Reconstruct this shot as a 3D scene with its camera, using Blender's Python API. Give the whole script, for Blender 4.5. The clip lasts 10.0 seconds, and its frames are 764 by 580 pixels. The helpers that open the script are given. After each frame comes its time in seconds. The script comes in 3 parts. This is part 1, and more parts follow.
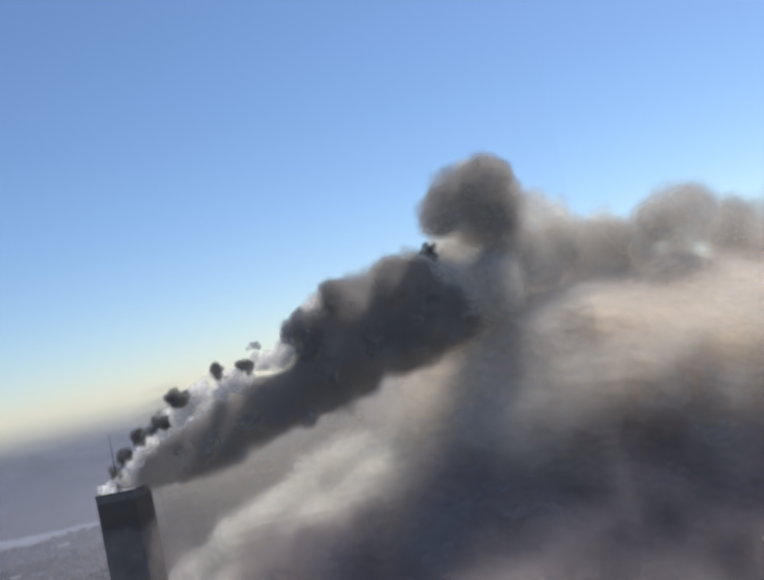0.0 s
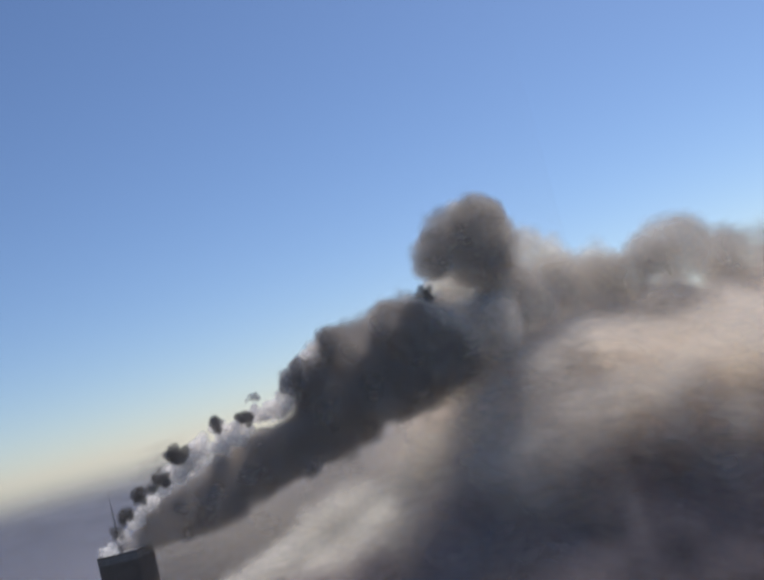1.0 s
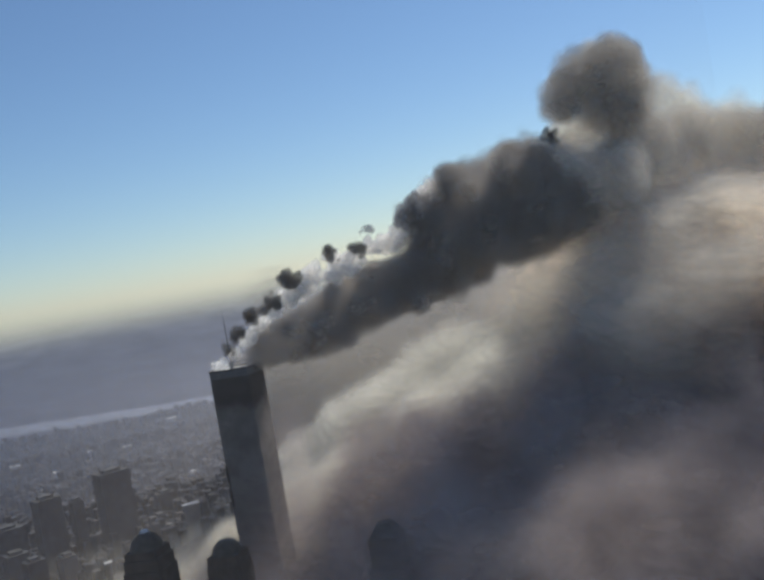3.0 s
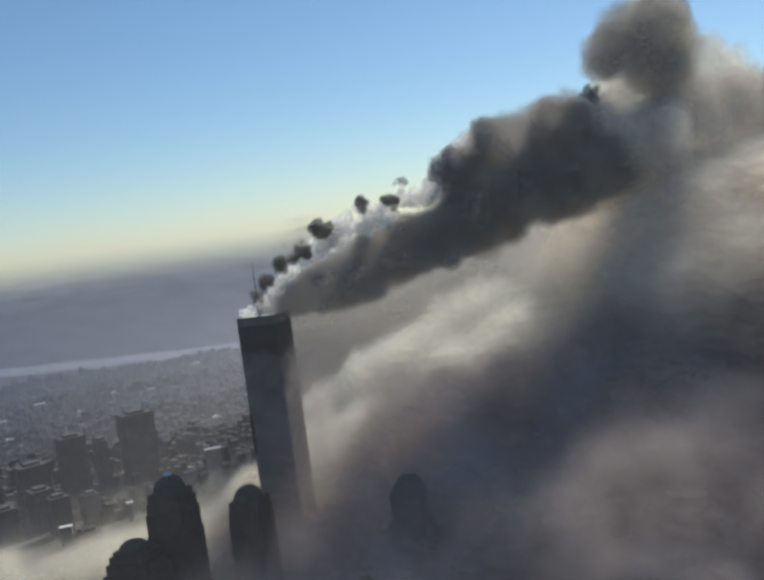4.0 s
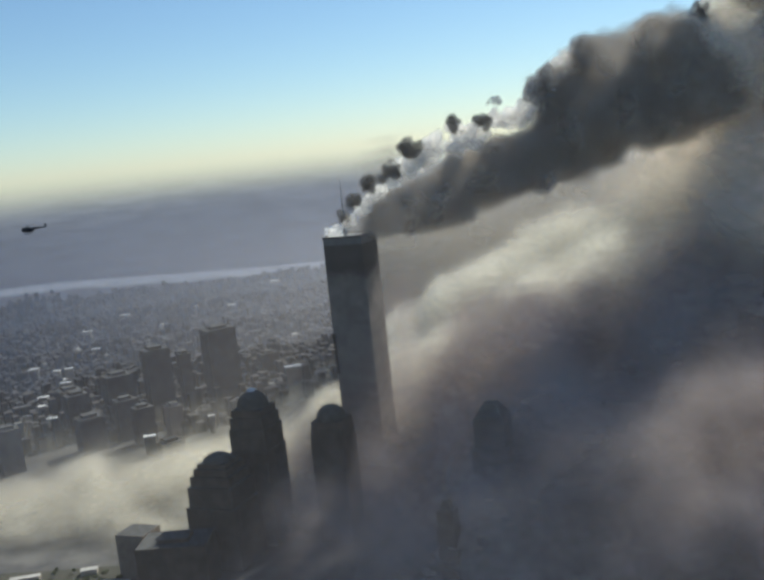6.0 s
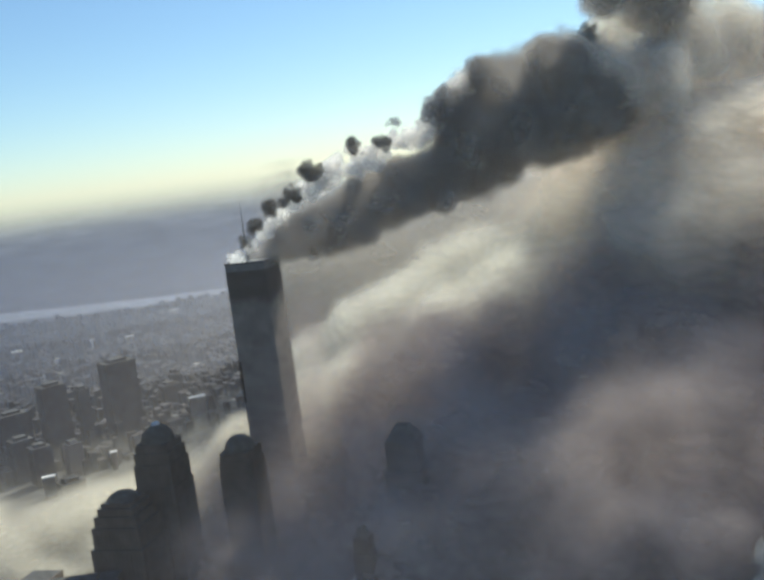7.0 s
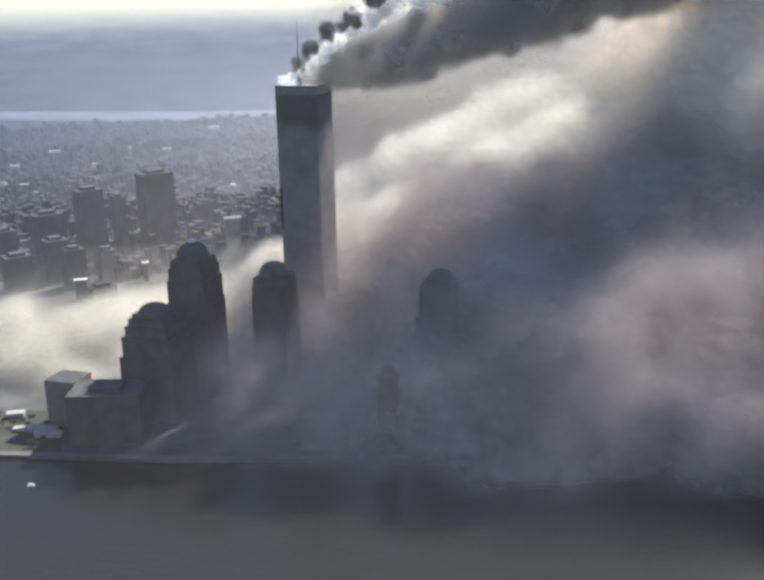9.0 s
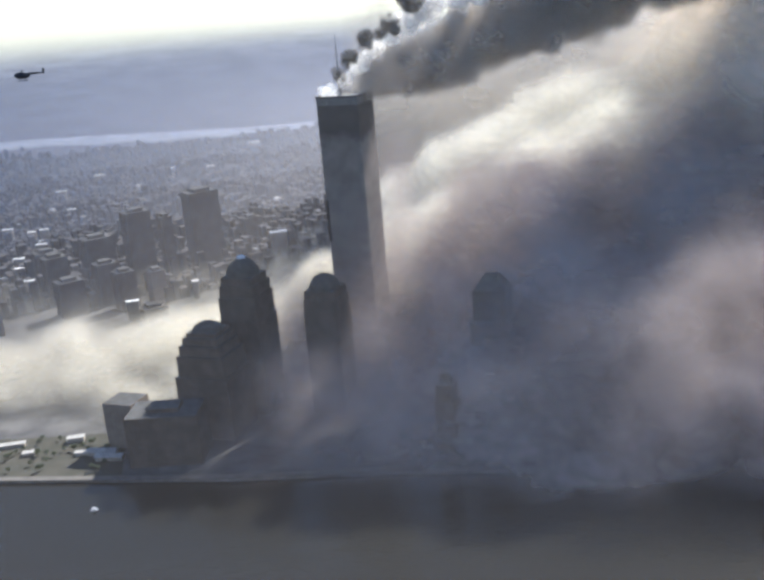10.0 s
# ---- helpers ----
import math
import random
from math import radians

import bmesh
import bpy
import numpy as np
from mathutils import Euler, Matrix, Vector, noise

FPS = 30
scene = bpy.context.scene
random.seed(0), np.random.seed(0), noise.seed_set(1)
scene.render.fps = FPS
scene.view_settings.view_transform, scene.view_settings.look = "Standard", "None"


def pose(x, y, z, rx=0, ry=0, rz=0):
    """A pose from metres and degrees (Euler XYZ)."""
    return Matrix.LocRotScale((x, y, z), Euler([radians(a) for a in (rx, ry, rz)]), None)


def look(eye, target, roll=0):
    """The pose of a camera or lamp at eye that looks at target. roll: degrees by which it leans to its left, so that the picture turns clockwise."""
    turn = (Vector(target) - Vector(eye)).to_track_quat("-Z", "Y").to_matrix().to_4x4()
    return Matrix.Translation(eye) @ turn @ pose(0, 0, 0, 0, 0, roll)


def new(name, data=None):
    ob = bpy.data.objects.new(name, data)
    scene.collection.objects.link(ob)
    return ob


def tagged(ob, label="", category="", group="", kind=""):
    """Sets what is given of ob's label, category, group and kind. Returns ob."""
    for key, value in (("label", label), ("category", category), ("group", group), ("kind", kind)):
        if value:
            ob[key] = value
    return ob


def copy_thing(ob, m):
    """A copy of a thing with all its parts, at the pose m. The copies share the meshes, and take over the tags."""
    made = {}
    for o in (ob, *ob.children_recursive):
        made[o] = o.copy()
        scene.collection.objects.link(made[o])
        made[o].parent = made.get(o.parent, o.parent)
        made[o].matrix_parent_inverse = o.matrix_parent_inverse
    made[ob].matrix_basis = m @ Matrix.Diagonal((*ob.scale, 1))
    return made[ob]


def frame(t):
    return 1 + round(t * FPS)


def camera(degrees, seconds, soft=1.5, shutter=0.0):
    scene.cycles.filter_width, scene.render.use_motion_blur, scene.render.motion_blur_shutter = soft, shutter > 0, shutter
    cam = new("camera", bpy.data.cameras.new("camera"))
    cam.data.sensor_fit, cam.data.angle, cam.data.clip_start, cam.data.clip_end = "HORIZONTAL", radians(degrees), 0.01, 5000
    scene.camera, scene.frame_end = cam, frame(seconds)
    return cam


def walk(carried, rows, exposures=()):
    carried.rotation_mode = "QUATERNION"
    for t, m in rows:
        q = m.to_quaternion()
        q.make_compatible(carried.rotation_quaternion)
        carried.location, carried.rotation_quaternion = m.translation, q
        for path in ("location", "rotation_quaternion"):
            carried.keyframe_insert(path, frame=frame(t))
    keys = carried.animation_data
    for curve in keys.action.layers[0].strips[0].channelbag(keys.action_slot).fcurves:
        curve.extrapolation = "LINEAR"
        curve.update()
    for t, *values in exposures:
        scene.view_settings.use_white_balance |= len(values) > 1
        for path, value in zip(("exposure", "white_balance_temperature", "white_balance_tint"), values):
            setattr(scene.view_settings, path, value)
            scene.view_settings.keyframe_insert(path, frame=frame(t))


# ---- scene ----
# camera: a helicopter gliding slowly towards the shore, aimed by hand
cam = camera(42.81, 10.0, soft=3.2)
MID = Vector((14.0, -1505.2, 551.2))
SPEED = Vector((-7.44, 14.99, -1.22))
# seconds, heading to the right of +y, pitch up, lean of the horizon (degrees)
AIM = [
    (0, 14.84, 3.02, 11.73),
    (0.5, 15.07, 4.90, 11.62),
    (0.8, 16.16, 5.06, 11.56),
    (1, 16.01, 5.60, 14.42),
    (1.2, 15.03, 7.87, 19.02),
    (1.3, 13.18, 7.54, 20.35),
    (1.5, 8.25, 7.30, 19.91),
    (1.7, 4.80, 7.29, 16.77),
    (1.8, 3.60, 5.52, 15.13),
    (2, 2.53, 0.97, 13.15),
    (2.2, 4.20, -3.13, 9.88),
    (2.5, 9.74, -2.15, 9.77),
    (2.7, 9.22, -2.41, 9.71),
    (3, 8.11, -2.19, 9.74),
    (3.2, 5.40, -4.69, 8.53),
    (4.3, 6.97, -4.61, 6.78),
    (4.5, 7.61, -5.13, 6.78),
    (5, 4.91, -5.72, 6.65),
    (5.5, 2.95, -6.64, 5.07),
    (5.7, 1.28, -7.95, 6.08),
    (6.8, 4.23, -9.19, 7.66),
    (7, 7.38, -7.90, 7.34),
    (7.5, 9.52, -7.27, 3.88),
    (8, 7.33, -13.67, 0.39),
    (8.5, 5.04, -16.81, 0.61),
    (9, 4.89, -17.17, 1.28),
    (9.5, 3.46, -16.71, 4.89),
    (10, 2.12, -16.66, 4.99),
]


def aimed(t, heading, pitch, lean):
    eye = MID + SPEED * (t - 5)
    h, p = radians(heading), radians(pitch)
    ahead = Vector((math.sin(h) * math.cos(p), math.cos(h) * math.cos(p), math.sin(p)))
    return t, look(eye, eye + ahead * 100, -lean)


walk(cam, [aimed(*row) for row in AIM], exposures=[
    (0, 0.3, 6400, 12), (0.5, 0.12, 6400, 14), (1.0, 0.05, 6400, 16), (1.5, -0.25, 6400, 16), (2.0, -0.38, 6400, 14), (2.5, 0.05, 6450, 10), (3.2, 0.12, 6500, 7), (4.5, 0.33, 6600, 3),
    (5.5, 0.36, 6600, 2), (7.0, 0.66, 6650, 0), (8.0, 0.72, 6450, 5), (8.5, 0.97, 6400, 8), (10, 1.22, 6300, 9)])

# ---- light ----
SUN_TURN, SUN_UP = radians(43), radians(43)
world = bpy.data.worlds.new("sky")
scene.world = world
scene.cycles.transparent_max_bounces = 128
scene.cycles.max_bounces = 20
scene.cycles.diffuse_bounces = 10
scene.cycles.transmission_bounces = 10
world.use_nodes = True
wn = world.node_tree
sky = wn.nodes.new("ShaderNodeTexSky")
sky.sky_type = "NISHITA"
sky.sun_disc = False
sky.sun_elevation = SUN_UP
sky.sun_rotation = SUN_TURN
sky.air_density, sky.dust_density, sky.ozone_density, sky.altitude = 1.0, 0.3, 6.0, 900
wn.nodes["Background"].inputs["Strength"].default_value = 0.085
wn.links.new(sky.outputs["Color"], wn.nodes["Background"].inputs["Color"])
sun = new("sun", bpy.data.lights.new("sun", "SUN"))
sun.data.energy, sun.data.angle, sun.data.color = 5.0, radians(0.55), (1.0, 0.96, 0.89)
to_sun = Vector((math.sin(SUN_TURN) * math.cos(SUN_UP), math.cos(SUN_TURN) * math.cos(SUN_UP), math.sin(SUN_UP)))
sun.matrix_world = look(to_sun * 1000, (0, 0, 0))


# ---- materials ----
def nodes_of(name):
    mat = bpy.data.materials.new(name)
    mat.use_nodes = True
    tree = mat.node_tree
    return mat, tree, tree.nodes["Principled BSDF"], tree.nodes["Material Output"]


def mixed(tree, factor, a, b):
    """Mix of two colours by a factor socket."""
    node = tree.nodes.new("ShaderNodeMix")
    node.data_type = "RGBA"
    tree.links.new(factor, node.inputs[0])
    node.inputs[6].default_value = (*a, 1)
    node.inputs[7].default_value = (*b, 1)
    return node.outputs[2]


def noise_of(tree, size, detail=4.0, rough=0.55, offset=0.0):
    geo = tree.nodes.new("ShaderNodeNewGeometry")
    add = tree.nodes.new("ShaderNodeVectorMath")
    add.operation = "ADD"
    add.inputs[1].default_value = (offset, offset * 0.7, offset * 0.3)
    node = tree.nodes.new("ShaderNodeTexNoise")
    node.inputs["Scale"].default_value = 1.0 / size
    node.inputs["Detail"].default_value = detail
    node.inputs["Roughness"].default_value = rough
    tree.links.new(geo.outputs["Position"], add.inputs[0])
    tree.links.new(add.outputs[0], node.inputs["Vector"])
    return node.outputs["Fac"]


def ramped(tree, value, low, high, a=0.0, b=1.0):
    node = tree.nodes.new("ShaderNodeMapRange")
    node.interpolation_type = "SMOOTHSTEP"
    for i, v in enumerate((low, high, a, b)):
        node.inputs[i + 1].default_value = v
    tree.links.new(value, node.inputs[0])
    return node.outputs[0]


def solid_material(name, a, b, size, rough=0.8, metal=0.0, fine=0.0):
    mat, tree, shader, out = nodes_of(name)
    fac = ramped(tree, noise_of(tree, size, 6, 0.65), 0.3, 0.7)
    tree.links.new(mixed(tree, fac, a, b), shader.inputs["Base Color"])
    shader.inputs["Roughness"].default_value = rough
    shader.inputs["Metallic"].default_value = metal
    shader.inputs["Specular IOR Level"].default_value = 0.2
    return mat


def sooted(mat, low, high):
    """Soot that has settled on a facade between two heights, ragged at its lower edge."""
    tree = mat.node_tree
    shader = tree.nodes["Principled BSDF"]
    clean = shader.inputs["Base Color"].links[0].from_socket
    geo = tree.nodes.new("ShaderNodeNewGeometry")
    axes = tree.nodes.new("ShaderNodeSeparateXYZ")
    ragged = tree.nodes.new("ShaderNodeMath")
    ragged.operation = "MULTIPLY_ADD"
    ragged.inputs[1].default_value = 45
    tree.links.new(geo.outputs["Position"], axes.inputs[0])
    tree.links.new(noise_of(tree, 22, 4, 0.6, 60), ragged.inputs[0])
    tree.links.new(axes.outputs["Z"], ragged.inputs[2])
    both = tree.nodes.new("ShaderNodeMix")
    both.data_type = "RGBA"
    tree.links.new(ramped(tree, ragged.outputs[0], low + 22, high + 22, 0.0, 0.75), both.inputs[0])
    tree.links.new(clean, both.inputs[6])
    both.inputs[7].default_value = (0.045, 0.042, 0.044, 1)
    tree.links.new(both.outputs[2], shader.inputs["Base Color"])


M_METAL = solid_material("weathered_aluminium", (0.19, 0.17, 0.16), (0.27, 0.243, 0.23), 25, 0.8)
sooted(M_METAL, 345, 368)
M_MAST = solid_material("mast_steel", (0.16, 0.16, 0.17), (0.24, 0.24, 0.24), 6, 0.6, 0.4)
M_ROOFGREY = solid_material("roof_deck", (0.3, 0.3, 0.3), (0.42, 0.42, 0.41), 9, 0.9)
M_DARKBAND = solid_material("louvre_band", (0.10, 0.10, 0.105), (0.15, 0.15, 0.15), 12, 0.7)
M_SLOT = solid_material("torn_dark_gap", (0.008, 0.008, 0.009), (0.016, 0.016, 0.017), 5, 0.9)
M_GLASSY = solid_material("dark_glazing", (0.065, 0.059, 0.06), (0.11, 0.101, 0.101), 20, 0.35)
M_GRANITE = solid_material("granite_cladding", (0.085, 0.067, 0.056), (0.12, 0.096, 0.08), 18, 0.85)
M_TANSTONE = solid_material("tan_masonry", (0.3, 0.265, 0.23), (0.4, 0.36, 0.31), 14, 0.8)
M_BROWNSTONE = solid_material("brown_masonry", (0.17, 0.14, 0.115), (0.23, 0.19, 0.16), 14, 0.8)
# roof colour darkened to stand in for shadow from neighbouring towers
M_SHADEDROOF = solid_material("shaded_roofing", (0.05, 0.05, 0.052), (0.09, 0.09, 0.09), 8, 0.95)
M_LAWN = solid_material("park_lawn", (0.038, 0.04, 0.032), (0.062, 0.058, 0.048), 25, 0.95)
M_LEAF = solid_material("tree_leaves", (0.04, 0.055, 0.03), (0.075, 0.09, 0.05), 5, 0.9)
M_BARK = solid_material("bark", (0.06, 0.05, 0.04), (0.1, 0.085, 0.07), 2, 0.95)
M_PAVE = solid_material("grey_paving", (0.09, 0.085, 0.08), (0.14, 0.13, 0.12), 12, 0.9)
M_COPPER = solid_material("copper_roof", (0.075, 0.068, 0.06), (0.11, 0.1, 0.088), 8, 0.9)
M_GROUND = solid_material("city_ground", (0.05, 0.05, 0.055), (0.13, 0.125, 0.12), 90, 0.95)
M_ROOF = solid_material("pale_roof", (0.5, 0.5, 0.5), (0.75, 0.74, 0.72), 20, 0.7)
M_PALE = solid_material("pale_metal_roof", (0.26, 0.25, 0.24), (0.4, 0.39, 0.37), 9, 0.7)
M_WATER, wt, ws, wo = nodes_of("river_water")
ws.inputs["Base Color"].default_value = (0.012, 0.0115, 0.0095, 1)
ws.inputs["Roughness"].default_value = 0.22
ws.inputs["IOR"].default_value = 1.33
ws.inputs["Specular IOR Level"].default_value = 0.22
wb = wt.nodes.new("ShaderNodeBump")
wb.inputs["Strength"].default_value = 0.25
wb.inputs["Distance"].default_value = 1.5
wt.links.new(noise_of(wt, 14, 6, 0.6), wb.inputs["Height"])
wt.links.new(wb.outputs[0], ws.inputs["Normal"])


# ---- building blocks ----
def part(name, bm, material, parent=None, label="", smooth=False):
    mesh = bpy.data.meshes.new(name)
    bm.to_mesh(mesh)
    bm.free()
    mesh.materials.append(material)
    if smooth:
        for poly in mesh.polygons:
            poly.use_smooth = True
    ob = new(name, mesh)
    if parent:
        ob.parent = parent
    if label:
        tagged(ob, label)
    return ob


def box(bm, x0, x1, y0, y1, z0, z1):
    v = [bm.verts.new((x, y, z)) for z in (z0, z1) for x, y in ((x0, y0), (x1, y0), (x1, y1), (x0, y1))]
    for f in ((3, 2, 1, 0), (4, 5, 6, 7), (0, 1, 5, 4), (1, 2, 6, 5), (2, 3, 7, 6), (3, 0, 4, 7)):
        bm.faces.new([v[i] for i in f])


# ---- ground and water ----
SHORE_X = (-6000, -485, -306, -183, 6, 226, 429, 700, 6000)
SHORE_Y = (-60, -292, -328, -353, -377, -420, -448, -470, -800)


def shore(x):
    return float(np.interp(x, SHORE_X, SHORE_Y))


bm = bmesh.new()
xs = [-4600, -3500, -2500, -1500, -900, -600, -485, -306, -183, 6, 226, 429, 700, 1200, 2000, 3000, 4600]
front = [bm.verts.new((x, shore(x), 3)) for x in xs]
foot = [bm.verts.new((x, shore(x) - 1, -6)) for x in xs]
rows = [front]
for y in (400, 800, 1100):
    rows.append([bm.verts.new((x, y, 3)) for x in xs])
for a, b in zip([foot] + rows, rows):
    for i in range(len(xs) - 1):
        bm.faces.new((a[i], a[i + 1], b[i + 1], b[i]))
land = tagged(part("ground", bm, M_GROUND), "grey city ground along the river shore", "ground", kind="structure")

bm = bmesh.new()
ring = []
for r in (1, 1500, 4700):
    ring.append([bm.verts.new((r * math.cos(a * math.pi / 24), -1500 + r * math.sin(a * math.pi / 24), 0)) for a in range(48)])
for a, b in zip(ring, ring[1:]):
    for i in range(48):
        bm.faces.new((a[i], b[i], b[(i + 1) % 48], a[(i + 1) % 48]))
bm.faces.new(ring[0])
water = tagged(part("water", bm, M_WATER), "dark grey river water with light ripples", "water", kind="structure")


# ---- the tower ----
TOWER = pose(0, 0, 0, 0, 0, -23)


def ribs(bm, half, step, wide, deep, z0, z1):
    """Upright ribs on the four sides of a square shaft."""
    n = int(2 * half / step)
    for i in range(n + 1):
        p = -half + i * 2 * half / n
        box(bm, p - wide / 2, p + wide / 2, -half - deep, -half, z0, z1)
        box(bm, p - wide / 2, p + wide / 2, half, half + deep, z0, z1)
        box(bm, -half - deep, -half, p - wide / 2, p + wide / 2, z0, z1)
        box(bm, half, half + deep, p - wide / 2, p + wide / 2, z0, z1)


def tower():
    top = new("skyscraper")
    tagged(top, "tall square grey metal skyscraper with smoking top floors", "skyscraper")
    bm = bmesh.new()
    box(bm, -31.0, 31.0, -31.0, 31.0, 0, 414)
    part("body", bm, M_GLASSY, top, "dark glazing between the ribs")
    bm = bmesh.new()
    ribs(bm, 31.0, 1.02, 0.55, 0.6, 24, 404)
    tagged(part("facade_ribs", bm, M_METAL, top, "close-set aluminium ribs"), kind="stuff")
    for z0, z1 in ((151, 160), (281, 290), (404, 414)):
        bm = bmesh.new()
        box(bm, -31.3, 31.3, -31.3, 31.3, z0, z1)
        part("louvre_band", bm, M_DARKBAND, top, "dark band of louvres")
    bm = bmesh.new()
    box(bm, -31.9, 31.9, -31.9, -30.6, 414, 417)
    box(bm, -31.9, 31.9, 30.6, 31.9, 414, 417)
    box(bm, -31.9, -30.6, -30.6, 30.6, 414, 417)
    box(bm, 30.6, 31.9, -30.6, 30.6, 414, 417)
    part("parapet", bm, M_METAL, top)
    bm = bmesh.new()
    box(bm, -30.6, 30.6, -30.6, 30.6, 414, 415)
    part("roof", bm, M_ROOFGREY, top, "pale roof deck")
    # a torn dark slot in the corner of the shaft
    bm = bmesh.new()
    box(bm, -32.1, -28.4, -32.1, -28.9, 205, 268)
    part("open_corner", bm, M_SLOT, top, "dark torn strip at the corner")
    top.matrix_world = TOWER
    mast = new("antenna_mast")
    tagged(mast, "tall dark antenna mast on the tower roof", "antenna")
    z = 415.0
    for name, r0, r1, tall, n in (("base", 3.4, 2.6, 10, 12), ("lower_mast", 1.5, 1.3, 32, 10), ("upper_mast", 1.0, 0.7, 28, 8), ("tip", 0.45, 0.2, 20, 8)):
        bm = bmesh.new()
        bmesh.ops.create_cone(bm, cap_ends=True, segments=n, radius1=r0, radius2=r1, depth=tall, matrix=Matrix.Translation((0, 0, z + tall / 2)))
        part(name, bm, M_MAST, mast)
        z += tall
    for k in range(4):
        bm = bmesh.new()
        bmesh.ops.create_cone(bm, cap_ends=True, segments=10, radius1=2.2 - 0.3 * k, radius2=2.2 - 0.3 * k, depth=1.2, matrix=Matrix.Translation((0, 0, 433 + 13 * k)))
        part("collar", bm, M_MAST, mast)
    mast.matrix_world = pose(-6, 2, 0)
    return top


skyscraper = tower()


# ---- towers by the shore ----
def stepped(name, label, x, y, tiers, top=None, material=None, turn=-23, group="", category="office tower"):
    """A tower of square tiers (width, depth, from, to), with a roof of its own."""
    ob = new(name)
    tagged(ob, label, category, group)
    for i, (w, d, z0, z1) in enumerate(tiers):
        bm = bmesh.new()
        box(bm, -w / 2, w / 2, -d / 2, d / 2, z0, z1)
        tier = part("tier", bm, material or M_GRANITE, ob)
        bm = bmesh.new()
        for sx in range(int(w / 6) + 1):
            p = -w / 2 + 0.6 + sx * (w - 1.2) / int(w / 6)
            box(bm, p - 0.6, p + 0.6, -d / 2 - 0.5, -d / 2 + 0.2, z0, z1 + 0.8)
            box(bm, p - 0.6, p + 0.6, d / 2 - 0.2, d / 2 + 0.5, z0, z1 + 0.8)
        for sy in range(int(d / 6) + 1):
            p = -d / 2 + 0.6 + sy * (d - 1.2) / int(d / 6)
            box(bm, -w / 2 - 0.5, -w / 2 + 0.2, p - 0.6, p + 0.6, z0, z1 + 0.8)
            box(bm, w / 2 - 0.2, w / 2 + 0.5, p - 0.6, p + 0.6, z0, z1 + 0.8)
        tagged(part("piers", bm, material or M_GRANITE, tier), kind="stuff")
        bm = bmesh.new()
        box(bm, -w / 2 + 0.7, w / 2 - 0.7, -d / 2 + 0.7, d / 2 - 0.7, z1 + 0.004, z1 + 0.5)
        part("roof", bm, M_SHADEDROOF, tier, "roof with shade put into its colour")
    if top:
        top(ob)
    ob.matrix_world = pose(x, y, 0, 0, 0, turn)
    return ob


def pyramid(w0, w1, z0, z1):
    def made(ob):
        bm = bmesh.new()
        a = [bm.verts.new((sx * w0 / 2, sy * w0 / 2, z0)) for sx, sy in ((-1, -1), (1, -1), (1, 1), (-1, 1))]
        b = [bm.verts.new((sx * w1 / 2, sy * w1 / 2, z1)) for sx, sy in ((-1, -1), (1, -1), (1, 1), (-1, 1))]
        for i in range(4):
            bm.faces.new((a[i], a[(i + 1) % 4], b[(i + 1) % 4], b[i]))
        bm.faces.new(b)
        part("pyramid_roof", bm, M_COPPER, ob)
    return made


def dome(r, z0, tall, cap=0.0):
    def made(ob):
        bm = bmesh.new()
        bmesh.ops.create_uvsphere(bm, u_segments=32, v_segments=16, radius=r)
        bmesh.ops.delete(bm, geom=[v for v in bm.verts if v.co.z < -0.01], context="VERTS")
        for v in bm.verts:
            v.co.z = z0 + v.co.z / r * tall
        part("dome", bm, M_COPPER, ob, smooth=True)
        # added pale cap: the sun's glint on the roof tip, put in as colour
        if cap:
            bm = bmesh.new()
            bmesh.ops.create_cone(bm, cap_ends=True, segments=12, radius1=cap * 0.7, radius2=cap * 0.55, depth=3, matrix=Matrix.Translation((0, 0, z0 + tall + 0.9)))
            part("roof_glint", bm, M_ROOF, ob, "pale added disc painting the sun's glint on the roof")
    return made


stepped("office_tower", "granite office tower with a rounded copper roof, base in dust", -163, -135,
        [(58, 58, 3, 140), (55, 55, 140, 172), (51, 51, 172, 188), (46, 46, 188, 199)], dome(23, 199, 24, 9))
stepped("office_tower", "granite office tower with a round copper dome, base in smoke", -53, -165,
        [(48, 48, 3, 150), (46, 46, 150, 166), (43, 43, 166, 178)], dome(21, 178, 20))
stepped("office_tower", "granite office tower with a stepped top, beside the dust cloud", -212, -198,
        [(76, 68, 3, 88), (68, 62, 88, 116), (60, 55, 116, 130), (51, 48, 130, 140), (42, 40, 140, 146)], dome(20, 146, 11))
stepped("office_tower", "granite office tower with a flat pyramid top, lost in smoke", 165, -220,
        [(50, 50, 3, 130), (42, 42, 130, 172)], pyramid(40, 18, 172, 190))
stepped("office_block", "wide low grey office block on the shore", -268, -270, [(92, 58, 3, 69), (40, 26, 69, 74)], turn=-6, category="office block")
stepped("office_block", "low grey office block with a pale roof behind another", -330, -215, [(44, 40, 3, 66)], material=M_BROWNSTONE, turn=-23, category="office block")
for x, y, w, z, lab in ((83, -352, 20, 100, "slim apartment tower, dark in the smoke"), (246, -355, 21, 70, "apartment tower top, dark in the smoke"),
                        (317, -357, 28, 64, "apartment tower with a pointed top in the smoke"), (410, -230, 28, 118, "high apartment tower, faint in the smoke")):
    stepped("apartment_tower", lab, x, y, [(w * 1.15, w * 1.15, 3, z * 0.8), (w, w, z * 0.8, z)], pyramid(w * 0.8, w * 0.3, z, z + 12), group="towers in the smoke", category="apartment tower")


